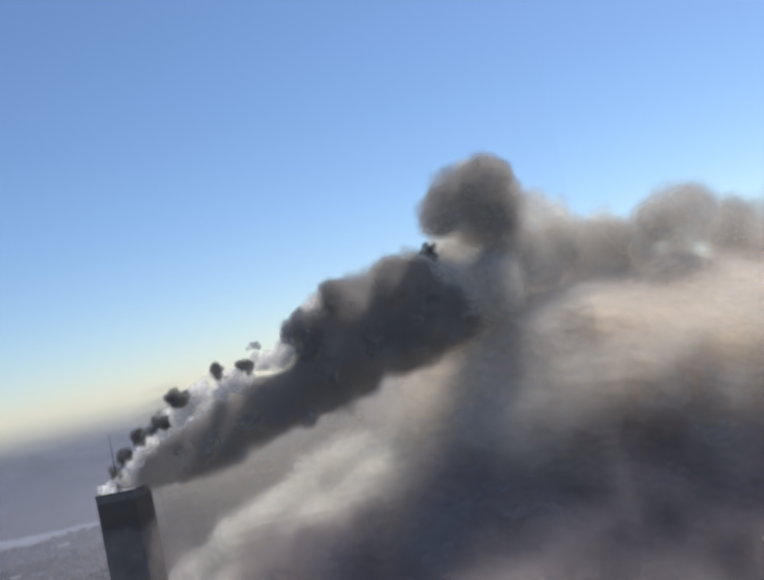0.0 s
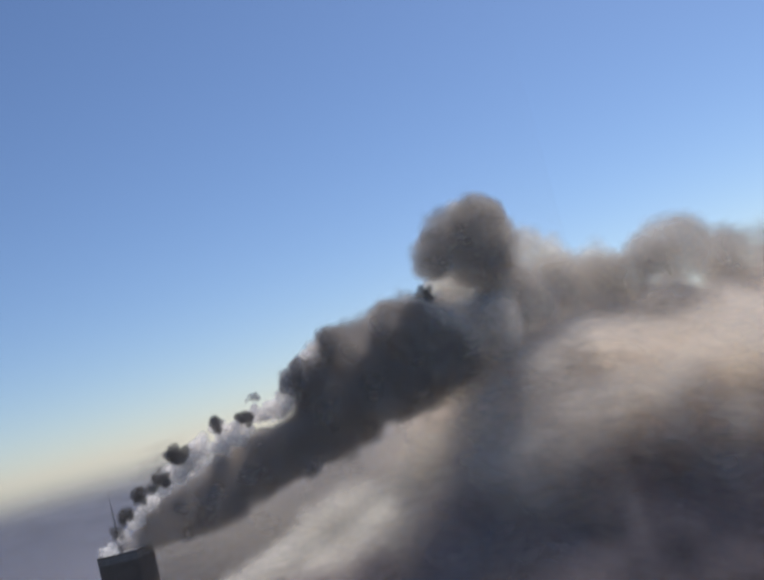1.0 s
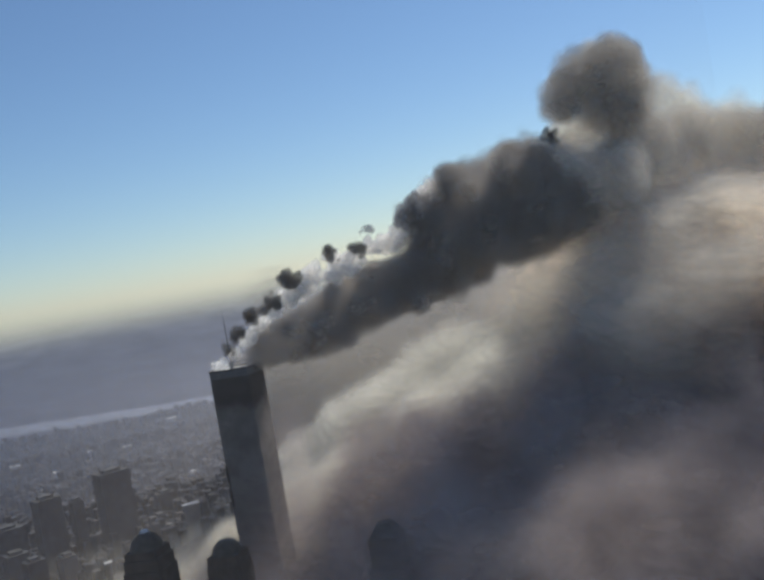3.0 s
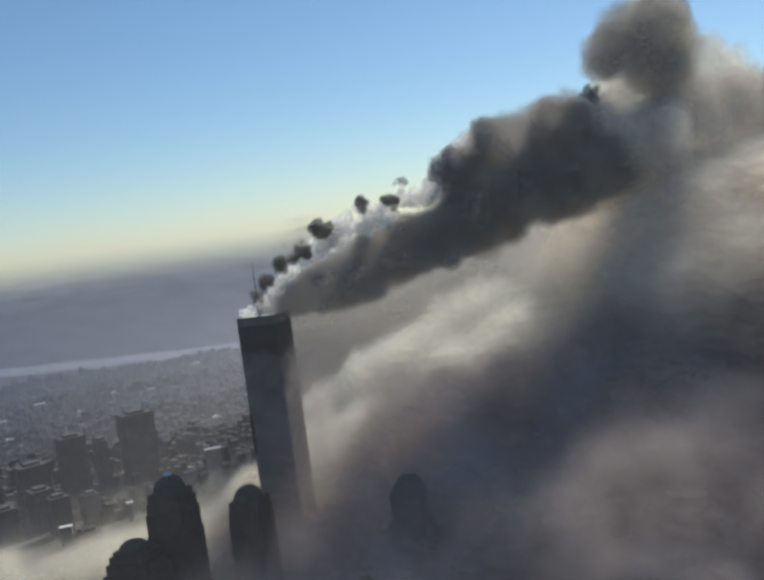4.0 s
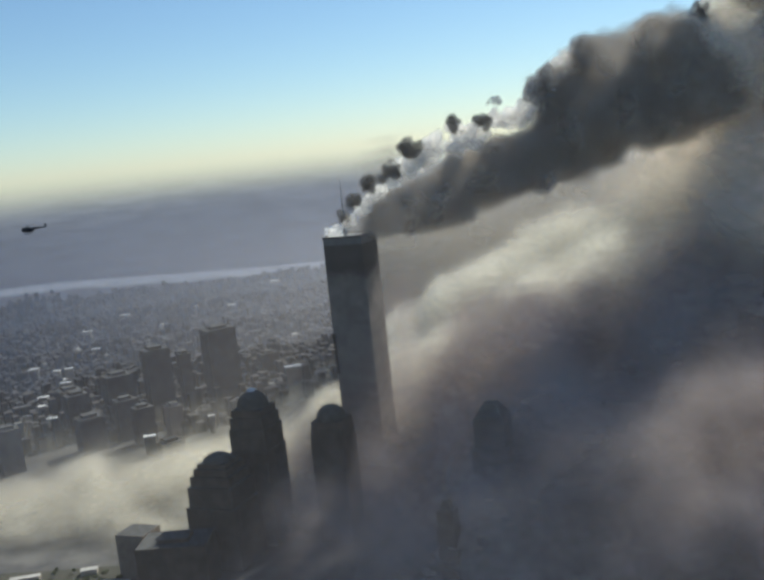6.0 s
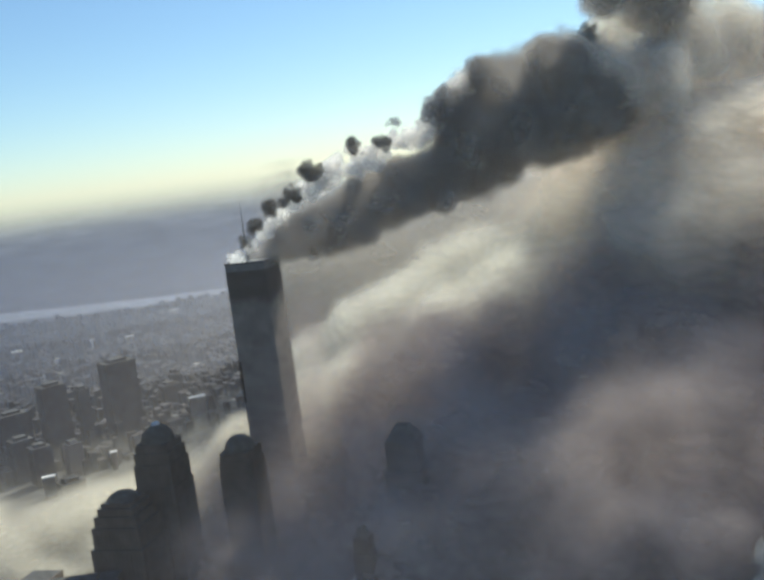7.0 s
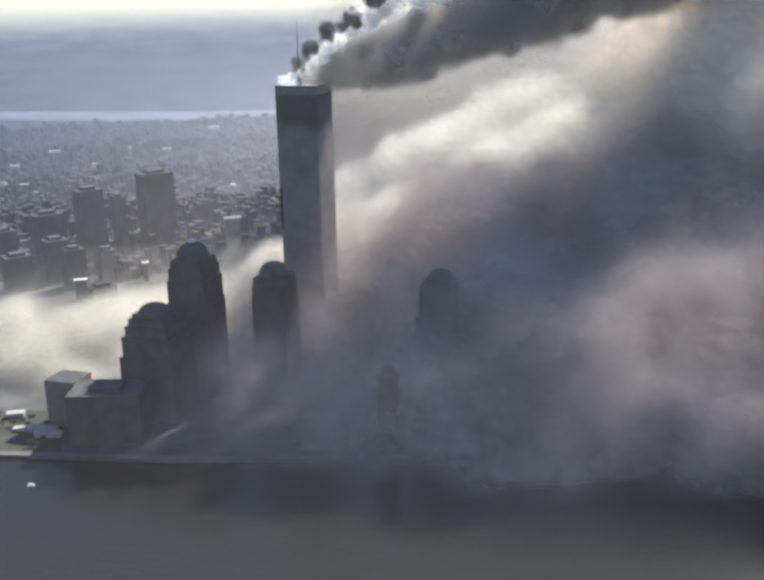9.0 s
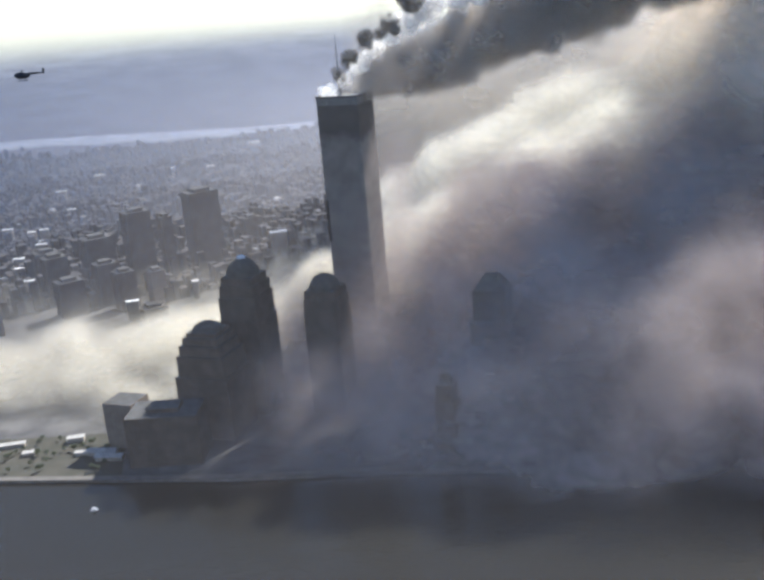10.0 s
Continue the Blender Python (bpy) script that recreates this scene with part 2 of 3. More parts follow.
# ---- the shore park ----
bm = bmesh.new()
quad = [bm.verts.new(p) for p in ((-620, shore(-620) + 14, 3.01), (-325, shore(-325) + 14, 3.01), (-345, -180, 3.01), (-620, -150, 3.01))]
bm.faces.new(quad)
tagged(part("lawn", bm, M_LAWN), "dull green park lawn behind the sea wall", "lawn", kind="structure")
bm = bmesh.new()
pts = [(x, shore(x)) for x in (-620, -485, -306, -183, 6, 226, 429)]
low = [bm.verts.new((x, y - 0.5, 3.02)) for x, y in pts]
back = [bm.verts.new((x, y + 12, 3.02)) for x, y in pts]
for i in range(len(pts) - 1):
    bm.faces.new((low[i], low[i + 1], back[i + 1], back[i]))
tagged(part("pavement", bm, M_PAVE), "grey paved walk along the river wall", "walkway", kind="structure")
for i, (x, y) in enumerate(pts[:-1]):
    nx, ny = pts[i + 1]
    bm = bmesh.new()
    a, b = Vector((x, y, 0)), Vector((nx, ny, 0))
    side = (b - a).normalized().cross(Vector((0, 0, 1))) * 1.2
    v = [bm.verts.new(p + Vector((0, 0, z))) for z in (-1.0, 4.2) for p in (a + side, b + side, b - side * 0.2, a - side * 0.2)]
    for f in ((4, 5, 6, 7), (0, 1, 5, 4), (1, 2, 6, 5), (2, 3, 7, 6), (3, 0, 4, 7)):
        bm.faces.new([v[k] for k in f])
    tagged(part("river_wall", bm, M_PAVE), "grey stone river wall", "wall", kind="structure")


def pavilion(x, y, w, d, z, turn, curved):
    ob = new("pavilion")
    tagged(ob, "low pavilion with a pale curved roof" if curved else "small flat pavilion with a pale roof", "pavilion", "park pavilions")
    bm = bmesh.new()
    box(bm, -w / 2, w / 2, -d / 2, d / 2, 0, z)
    part("body", bm, M_TANSTONE, ob)
    bm = bmesh.new()
    n = 8
    rows = []
    for k in range(n + 1):
        q = -1 + 2 * k / n
        up = z + 0.3 + (2.6 * (1 - q * q) if curved else 0.0)
        rows.append([bm.verts.new((sx * (w / 2 + 1), q * (d / 2 + 1), up + t)) for t in (0, 0.6) for sx in (-1, 1)])
    for p, q in zip(rows, rows[1:]):
        bm.faces.new((p[2], p[3], q[3], q[2]))
        bm.faces.new((p[0], q[0], q[1], p[1]))
        bm.faces.new((p[0], p[2], q[2], q[0]))
        bm.faces.new((p[1], q[1], q[3], p[3]))
    bm.faces.new((rows[0][0], rows[0][1], rows[0][3], rows[0][2]))
    bm.faces.new((rows[-1][2], rows[-1][3], rows[-1][1], rows[-1][0]))
    part("roof", bm, M_PALE, ob, "pale roof")
    ob.matrix_world = pose(x, y, 3, 0, 0, turn)


for x, y, w, d, z, turn, curved in ((-410, -192, 22, 10, 6, 5, False), (-465, -222, 16, 8, 4, 8, False), (-392, -238, 16, 7, 4, 0, False), (-362, -244, 38, 12, 5, -12, True),
                                    (-350, -262, 36, 10, 5, -10, True), (-500, -190, 40, 9, 4, 6, False), (-535, -205, 26, 9, 4, 4, False)):
    pavilion(x, y, w, d, z, turn, curved)


def boat(x, y, long, turn):
    ob = new("boat")
    tagged(ob, "small white boat under way on the river", "boat", "boats")
    bm = bmesh.new()
    deck = [(-0.5, -0.16), (0.25, -0.16), (0.42, -0.08), (0.5, 0), (0.42, 0.08), (0.25, 0.16), (-0.5, 0.16)]
    low = [bm.verts.new((px * long * 0.92, py * long * 0.75, -0.4)) for px, py in deck]
    high = [bm.verts.new((px * long, py * long, 1.6)) for px, py in deck]
    for i in range(7):
        bm.faces.new((low[i], low[(i + 1) % 7], high[(i + 1) % 7], high[i]))
    bm.faces.new(high)
    part("hull", bm, M_ROOF, ob, "white hull")
    bm = bmesh.new()
    box(bm, -0.25 * long, 0.12 * long, -0.1 * long, 0.1 * long, 1.6, 4.2)
    part("cabin", bm, M_ROOF, ob, "white cabin")
    ob.matrix_world = pose(x, y, 0, 0, 0, turn)


boat(-342, -391, 9, 12)


def tree(x, y, tall, seed):
    rnd = random.Random(seed)
    ob = new("tree")
    tagged(ob, "small dull green park tree by the river", "tree", "park trees")
    bm = bmesh.new()
    bmesh.ops.create_cone(bm, cap_ends=True, segments=6, radius1=0.35, radius2=0.15, depth=tall * 0.6, matrix=Matrix.Translation((0, 0, tall * 0.3)))
    for k in range(3):
        turn = Matrix.Rotation(k * 2.1, 4, "Z") @ Matrix.Rotation(0.7, 4, "X")
        bmesh.ops.create_cone(bm, cap_ends=True, segments=5, radius1=0.14, radius2=0.05, depth=tall * 0.35, matrix=Matrix.Translation((0, 0, tall * 0.5)) @ turn @ Matrix.Translation((0, 0, tall * 0.17)))
    part("trunk", bm, M_BARK, ob)
    bm = bmesh.new()
    for k in range(60):
        a, q = rnd.uniform(0, 6.28), rnd.uniform(0, 1) ** 0.5
        c = Vector((math.cos(a) * q * tall * 0.38, math.sin(a) * q * tall * 0.38, tall * (0.5 + 0.5 * rnd.random() * (1 - 0.5 * q))))
        m = Matrix.Translation(c) @ Euler((rnd.uniform(0, 3), rnd.uniform(0, 3), 0)).to_matrix().to_4x4()
        bmesh.ops.create_icosphere(bm, subdivisions=1, radius=tall * rnd.uniform(0.05, 0.11), matrix=m @ Matrix.Diagonal((1, 1, 0.45, 1)))
    part("crown", bm, M_LEAF, ob)
    ob.matrix_world = pose(x, y, 3)
    return ob


grown = [tree(-440, -230, 9, 1), tree(-452, -226, 11, 2), tree(-428, -236, 8, 3)]
rnd = random.Random(44)
for n in range(44):
    x = rnd.uniform(-580, -345)
    copy_thing(grown[n % 3], pose(x, shore(x) + rnd.uniform(18, 120), 3, 0, 0, rnd.uniform(0, 360)))


# ---- smoke ----
def value_noise(p, size, octaves=4, seed=0):
    """Smooth noise about 0, from -1 to 1, at the points p (n x 3)."""
    out, gain, total = np.zeros(len(p)), 1.0, 0.0
    for o in range(octaves):
        q = p / size * 2.03 ** o + seed * 17.3 + o * 5.7
        i = np.floor(q).astype(np.int64)
        f = q - i
        f = f * f * (3 - 2 * f)
        acc = np.zeros(len(p))
        for c in range(8):
            d = np.array((c & 1, c >> 1 & 1, c >> 2 & 1))
            h = ((i + d) * np.array((374761393, 668265263, 2147483647 // 3))).sum(1)
            h = (h ^ (h >> 13)) * 1274126177 & 0x7FFFFFFF
            w = np.where(d == 1, f, 1 - f).prod(1)
            acc += w * (((h ^ (h >> 16)) & 0xFFFF) / 32767.5 - 1)
        out += acc * gain
        total += gain
        gain *= 0.5
    return out / total * 1.6


UP_X = (-40, 18, 59, 89, 159, 225, 301, 365, 409, 476, 560, 640, 760)
UP_Z = (416, 440, 466, 484, 512, 534, 556, 600, 680, 694, 702, 700, 690)
LOW_X = (-40, 41, 117, 197, 255, 381, 441, 609, 760)
LOW_Z = (420, 398, 400, 413, 432, 460, 480, 480, 480)


def plume_puffs():
    rnd = random.Random(4)
    out = []
    x = 0.0
    while x < 740:
        hi, lo = float(np.interp(x, UP_X, UP_Z)), float(np.interp(x, LOW_X, LOW_Z))
        r = max(13.0, (hi - lo) / 2)
        out.append((x, 0.2 * x, (hi + lo) / 2, r * 1.02))
        for k in range(3):
            q = r * rnd.uniform(0.3, 0.5)
            out.append((x + rnd.uniform(-r, r) * 0.5, 0.2 * x + rnd.uniform(-r, r) * 0.8, rnd.uniform(lo + q, hi - q * 0.6), q * 1.1))
        x += r * 0.5
    return out


# ---- lying smoke and dust: thin leaning layers through a field of density ----
def ease(v):
    v = np.clip(v, 0, 1)
    return v * v * (3 - 2 * v)


def layer_material(name, dark, pale, size, glow, offset, uneven=0.5):
    """Thin smoke whose cover is the density of its layer, broken up by noise."""
    mat, tree, shader, out = nodes_of(name)
    tree.nodes.remove(shader)
    colour = mixed(tree, ramped(tree, noise_of(tree, size * 1.7, 2, 0.5, offset), 0.3, 0.7), dark, pale)
    diffuse = tree.nodes.new("ShaderNodeBsdfDiffuse")
    trans = tree.nodes.new("ShaderNodeBsdfTranslucent")
    both = tree.nodes.new("ShaderNodeMixShader")
    both.inputs[0].default_value = glow
    clear = tree.nodes.new("ShaderNodeBsdfTransparent")
    veil = tree.nodes.new("ShaderNodeMixShader")
    dense = tree.nodes.new("ShaderNodeAttribute")
    dense.attribute_name = "smoke_cover"
    cover = tree.nodes.new("ShaderNodeMath")
    cover.operation, cover.use_clamp = "MULTIPLY", True
    tree.links.new(dense.outputs["Fac"], cover.inputs[0])
    tree.links.new(ramped(tree, noise_of(tree, size, 3, 0.55, offset + 31), 0.28, 0.72, 1 - uneven, 1 + uneven), cover.inputs[1])
    for node in (diffuse, trans):
        tree.links.new(colour, node.inputs["Color"])
    tree.links.new(diffuse.outputs[0], both.inputs[1])
    tree.links.new(trans.outputs[0], both.inputs[2])
    tree.links.new(cover.outputs[0], veil.inputs[0])
    tree.links.new(clear.outputs[0], veil.inputs[1])
    tree.links.new(both.outputs[0], veil.inputs[2])
    tree.links.new(veil.outputs[0], out.inputs["Surface"])
    return mat


def layers(name, label, category, field, xr, yr, zr, step, gap, lean, wave, material, seed, upright=False, thick=None):
    """A body of smoke as a stack of wavy sheets, each as dense as the field where it lies: lying sheets
    climb by lean for each metre of y, upright ones fall back by lean for each metre of z."""
    vr, wr = (zr, yr) if upright else (yr, zr)
    nx, nv = int((xr[1] - xr[0]) / step) + 1, int((vr[1] - vr[0]) / step) + 1
    gx, gv = np.meshgrid(xr[0] + np.arange(nx) * step, vr[0] + np.arange(nv) * step)
    gx, gv = gx.ravel(), gv.ravel()
    i, j = np.meshgrid(np.arange(nx - 1), np.arange(nv - 1))
    q = (j * nx + i).ravel()
    quads = np.c_[q, q + 1, q + nx + 1, q + nx]
    verts, faces, dense, count = [], [], [], 0
    low = wr[0] - lean * vr[1]
    for k in range(int((wr[1] - lean * vr[0] - low) / gap) + 1):
        base = low + k * gap + lean * gv
        near = (base > wr[0] - 3 * wave) & (base < wr[1] + 3 * wave)
        if near.sum() < 4:
            continue
        w = np.full(len(gx), -1e4)
        w[near] = base[near] + wave * value_noise(np.c_[gx, gv, 0 * gx + 14.0 * k][near], 17 * step ** 0.85, 2, seed)
        y, z = (w, gv) if upright else (gv, w)
        ok = near & (z > zr[0]) & (z < zr[1]) & (y > yr[0]) & (y < yr[1])
        d = np.zeros(len(gx))
        if ok.any():
            d[ok] = field(gx[ok], y[ok], z[ok])
        d = 1 - np.exp(-np.maximum(d, 0) * (thick or gap * 1.25))
        use = quads[(d[quads].max(1) > 0.004) & near[quads].all(1)]
        if not len(use):
            continue
        keep = np.unique(use)
        again = np.zeros(len(gx), int)
        again[keep] = count + np.arange(len(keep))
        verts.append(np.c_[gx, y, z][keep])
        dense.append(d[keep])
        faces.append(again[use])
        count += len(keep)
    verts, faces, dense = np.concatenate(verts), np.concatenate(faces), np.concatenate(dense)
    mesh = bpy.data.meshes.new(name)
    mesh.from_pydata(verts.tolist(), [], faces.tolist())
    mesh.attributes.new("smoke_cover", "FLOAT", "POINT").data.foreach_set("value", dense.astype(np.float32))
    mesh.polygons.foreach_set("use_smooth", np.ones(len(mesh.polygons), bool))
    mesh.materials.append(material)
    return tagged(new(name, mesh), label, category, kind="stuff")


# shore smoke is toned dark purple for shade, cream dust pale for sun
L_FRONT = layer_material("shaded_shore_smoke", (0.44, 0.378, 0.36), (0.62, 0.54, 0.512), 85, 0.5, 3, 0.75)
L_CREAM = layer_material("sunlit_cream_dust", (0.82, 0.79, 0.72), (0.91, 0.885, 0.81), 90, 0.5, 12, 0.4)
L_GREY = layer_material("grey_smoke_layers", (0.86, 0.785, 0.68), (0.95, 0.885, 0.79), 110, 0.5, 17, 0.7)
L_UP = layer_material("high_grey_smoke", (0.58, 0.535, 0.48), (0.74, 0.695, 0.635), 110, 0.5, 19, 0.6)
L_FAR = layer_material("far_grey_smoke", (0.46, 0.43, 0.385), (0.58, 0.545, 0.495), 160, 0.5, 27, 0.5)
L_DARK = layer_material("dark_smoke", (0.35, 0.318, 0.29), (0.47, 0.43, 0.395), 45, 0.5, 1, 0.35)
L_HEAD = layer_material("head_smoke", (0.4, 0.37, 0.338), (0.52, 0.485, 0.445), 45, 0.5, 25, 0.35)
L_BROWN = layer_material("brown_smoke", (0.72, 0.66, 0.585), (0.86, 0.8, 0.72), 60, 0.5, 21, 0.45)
L_LOW = layer_material("street_dust", (0.63, 0.59, 0.505), (0.79, 0.75, 0.655), 70, 0.5, 5, 0.6)


def puff_field(puffs, x, y, z, soft=0.5, lumps=0.3, size=60, seed=40):
    """Cover from 0 to 1 inside a heap of round, lumpy puffs."""
    out = np.zeros(len(x))
    swell = 1 + lumps * value_noise(np.c_[x, y, z], size, 3, seed)
    for px, py, pz, r in puffs:
        m = (abs(x - px) < r * 1.5) & (abs(y - py) < r * 1.5)
        if m.any():
            far = np.sqrt((x[m] - px) ** 2 + (y[m] - py) ** 2 + (z[m] - pz) ** 2)
            out[m] = 1 - (1 - out[m]) * (1 - ease((r * swell[m] - far) / (soft * r)))
    return out


def upper_puffs():
    rnd = random.Random(9)
    out = [(890, 178, 670, 70), (960, 192, 630, 90), (800, 160, 640, 95), (1060, 220, 640, 75), (1220, 244, 670, 85), (1350, 270, 650, 95),
           (1480, 300, 640, 95), (1650, 330, 620, 120), (1850, 370, 600, 150), (1195, 240, 715, 62), (1270, 262, 700, 70), (1130, 230, 690, 55)]
    for x in range(680, 1900, 60):
        for k in range(3):
            out.append((x + rnd.uniform(-40, 40), 0.2 * x + rnd.uniform(-60, 160), rnd.uniform(400, 600), rnd.uniform(60, 110)))
    return out


UPPER = upper_puffs()
FLOW = plume_puffs()
PLUME = [p for p in FLOW if p[0] < 560]
BEYOND = [p for p in FLOW if p[0] >= 500] + [(700, 140, 640, 70), (790, 158, 680, 60)]
HEAD = [(700, 140, 792, 72), (650, 132, 772, 52), (752, 150, 822, 60), (712, 142, 742, 60), (778, 154, 782, 58), (748, 148, 720, 66), (735, 146, 650, 58)]
CREAM = [(800, 215, 800, 50), (735, 200, 838, 42), (850, 220, 735, 70), (640, 190, 700, 44), (590, 180, 690, 32), (930, 235, 700, 75), (690, 200, 690, 50), (1010, 250, 670, 80)]


def plume_field(x, y, z):
    return 0.07 * puff_field(PLUME, x, y, z, 0.5, 0.22, 55, 43)


def beyond_field(x, y, z):
    return 0.035 * puff_field(BEYOND, x, y, z, 0.4, 0.3, 60, 44)


def head_field(x, y, z):
    return 0.055 * puff_field(HEAD, x, y, z, 0.45, 0.28, 45, 45)


def cream_field(x, y, z):
    return 0.03 * puff_field(CREAM, x, y, z, 0.45, 0.35, 60, 46)


def upper_field(x, y, z):
    return 0.02 * puff_field(UPPER, x, y, z, 0.45, 0.28, 90, 41)


def front_field(x, y, z):
    """Grey smoke that rolls over the shore, thickening away from the park."""
    p = np.c_[x, y, z * 1.3]
    u = ((y + 420) / 430).clip(0, 1)
    toe = ease((y - np.interp(x, SHORE_X, SHORE_Y) + 120 + value_noise(p, 130, 2, 4) * 50) / 140) * ease((x + 300) / 130)
    top = np.interp(x, (-280, -200, -120, -40, 60, 180, 350, 600, 900), (10, 50, 88, 92, 125, 205, 260, 345, 400)) * (0.5 + 0.5 * u)
    top = top * toe ** 0.6 + value_noise(p, 200, 3, 1) * (22 + 30 * u)
    thick = np.interp(x, (-290, -200, -60, 60, 250, 600), (0, 0.016, 0.028, 0.028, 0.03, 0.034))
    thin = np.interp(x, (-230, -120, 0, 100, 250, 600), (0, 0.003, 0.006, 0.007, 0.02, 0.018))
    rough = 1 + 0.75 * value_noise(p, 90, 2, 8)
    wisp = 0.008 * np.exp(-(((x - 66) / 27) ** 2 + ((y - 5) / 45) ** 2)) * ease((400 - z) / 120)
    veil = 0.0035 * np.exp(-(((x - 35) / 85) ** 2 + ((y + 95) / 75) ** 2)) * ease((350 - z) / 260)
    fall = 0.011 * np.exp(-(((x + 85) / 75) ** 2 + ((y + 285) / 70) ** 2)) * ease((170 - z) / 130)
    return toe * rough * (thick * ease((top - z) / 90) + thin * ease((top + 115 - z) / 150) + wisp + veil + fall)


CREST_X = (-20, 30, 61, 98, 141, 181, 221, 311, 341, 438, 520, 600, 760)
CREST_Z = (110, 190, 216, 214, 254, 268, 282, 318, 318, 362, 390, 420, 440)


def ridge_field(x, y, z):
    """Sunlit dust heaped up behind the tower, its crest rising with the wind."""
    p = np.c_[x, y, z]
    xs = x - 0.07 * (y - 120)
    top = np.interp(xs, CREST_X, CREST_Z) + 0.12 * (y - 120) + value_noise(p, 150, 3, 5) * 44
    side = ease((xs + 35) / 70) * ease((y - 45 + value_noise(p, 110, 2, 6) * 55) / 60) * ease((980 - xs) / 200)
    return 0.032 * side * ease((top - z) / 45)


def back_field(x, y, z):
    """Pale smoke far behind, under the plume."""
    p = np.c_[x, y, z]
    side = ease((x + 10 - 0.03 * y) / 55) * ease((y - 330) / 250)
    top = 300 + 0.42 * (y - 400) + value_noise(p, 240, 3, 15) * 70
    return 0.012 * side * ease((top - z) / 110)


def curtain_field(x, y, z):
    """Grey smoke sinking out of the plume down to the ground."""
    p = np.c_[x, y, z]
    w = x + value_noise(p, 200, 3, 21) * 90
    top = np.interp(x, (300, 500, 700, 900, 1300), (380, 480, 590, 620, 600)) + value_noise(p, 160, 2, 23) * 40 - 0.28 * (90 - y).clip(0, 400)
    side = ease((w - 460) / 230) * ease((y + 90 + 0.5 * (x - 450).clip(0, 420) + value_noise(p, 130, 2, 24) * 70) / 160) * ease((620 - y) / 200)
    return np.interp(x, (450, 620, 800), (0.01, 0.018, 0.032)) * side * ease((top - z) / 80)


def street_field(x, y, z):
    """Low dust that drifts through the streets beyond the park."""
    p = np.c_[x, y, z]
    n = value_noise(p, 200, 3, 12)
    far = np.interp(x, (-900, -560, -450, -300, -190, -70, 60), (20, 90, 190, 400, 620, 820, 900))
    near = np.interp(x, (-900, -450, -330, -200, 60), (-140, -130, -190, -150, -60))
    mask = ease((far + 150 * n - y) / 190) * ease((y - near + 70 * n) / 110) * ease((x + 960) / 200) * ease((90 - x) / 90)
    top = 58 + 34 * n + 18 * value_noise(p, 80, 2, 13) + 95 * np.exp(-(((x + 55) / 70) ** 2 + ((y - 150) / 120) ** 2)) + 60 * np.exp(-(((x + 170) / 130) ** 2 + ((y - 60) / 120) ** 2))
    fog = 0.003 * ease((62 + 20 * n - z) / 55) * ease((930 - y) / 330) * ease((y + 60) / 150) * ease((40 - x) / 150) * ease((x + 960) / 150)
    return 0.03 * mask * ease((top - z) / 45) + fog * (1 + 0.5 * n)


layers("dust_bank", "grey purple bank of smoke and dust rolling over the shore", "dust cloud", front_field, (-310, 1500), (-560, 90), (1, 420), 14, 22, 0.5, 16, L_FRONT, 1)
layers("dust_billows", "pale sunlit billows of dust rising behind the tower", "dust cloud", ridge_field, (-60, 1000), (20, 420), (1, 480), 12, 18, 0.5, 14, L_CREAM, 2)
layers("dust_cloud", "pale sunlit cloud of dust behind the tower", "dust cloud", back_field, (0, 1500), (320, 1000), (1, 560), 20, 28, 0.5, 18, L_FAR, 3)
layers("smoke_cloud", "grey smoke sinking from the plume to the ground", "smoke", curtain_field, (330, 1700), (-330, 620), (1, 640), 18, 26, 0.5, 20, L_GREY, 4)
layers("smoke_cloud", "high grey rolling smoke cloud drifting away from the tower", "smoke", upper_field, (560, 1950), (-80, 620), (300, 800), 14, 16, 0.33, 14, L_UP, 6, True)
layers("smoke_plume", "dark grey smoke plume streaming from the burning tower top", "smoke", plume_field, (-40, 660), (-120, 260), (370, 730), 5, 6, 0.33, 5, L_DARK, 7, True)
layers("smoke_cloud", "grey brown smoke rolling on out of the dark plume", "smoke", beyond_field, (430, 900), (-20, 320), (440, 780), 9, 13, 0.33, 9, L_BROWN, 8, True)
layers("smoke_cloud", "round dark head of smoke risen out of the plume", "smoke", head_field, (560, 860), (40, 250), (570, 900), 6, 9, 0.33, 7, L_HEAD, 9, True)
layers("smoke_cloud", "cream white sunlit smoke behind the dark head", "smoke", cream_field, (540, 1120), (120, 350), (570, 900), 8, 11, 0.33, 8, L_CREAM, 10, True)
layers("dust_cloud", "low pale dust cloud spreading through the streets", "dust cloud", street_field, (-960, 100), (-260, 960), (3, 190), 12, 11, 0.2, 8, L_LOW, 5)


# dark tufts of soot, and white puffs painting the plume's sunlit upper edge
def tuft(x, y, z, wide, tall, seed, many=9):
    rnd = random.Random(seed)
    out = [(x, y, z, min(wide, tall) * 0.8)]
    for i in range(many):
        a, q = rnd.uniform(0, 6.28), rnd.uniform(0.3, 0.75)
        out.append((x + math.cos(a) * q * wide, y + rnd.uniform(-0.5, 0.5) * wide, z + math.sin(a) * q * tall, min(wide, tall) * rnd.uniform(0.35, 0.6)))
    return out


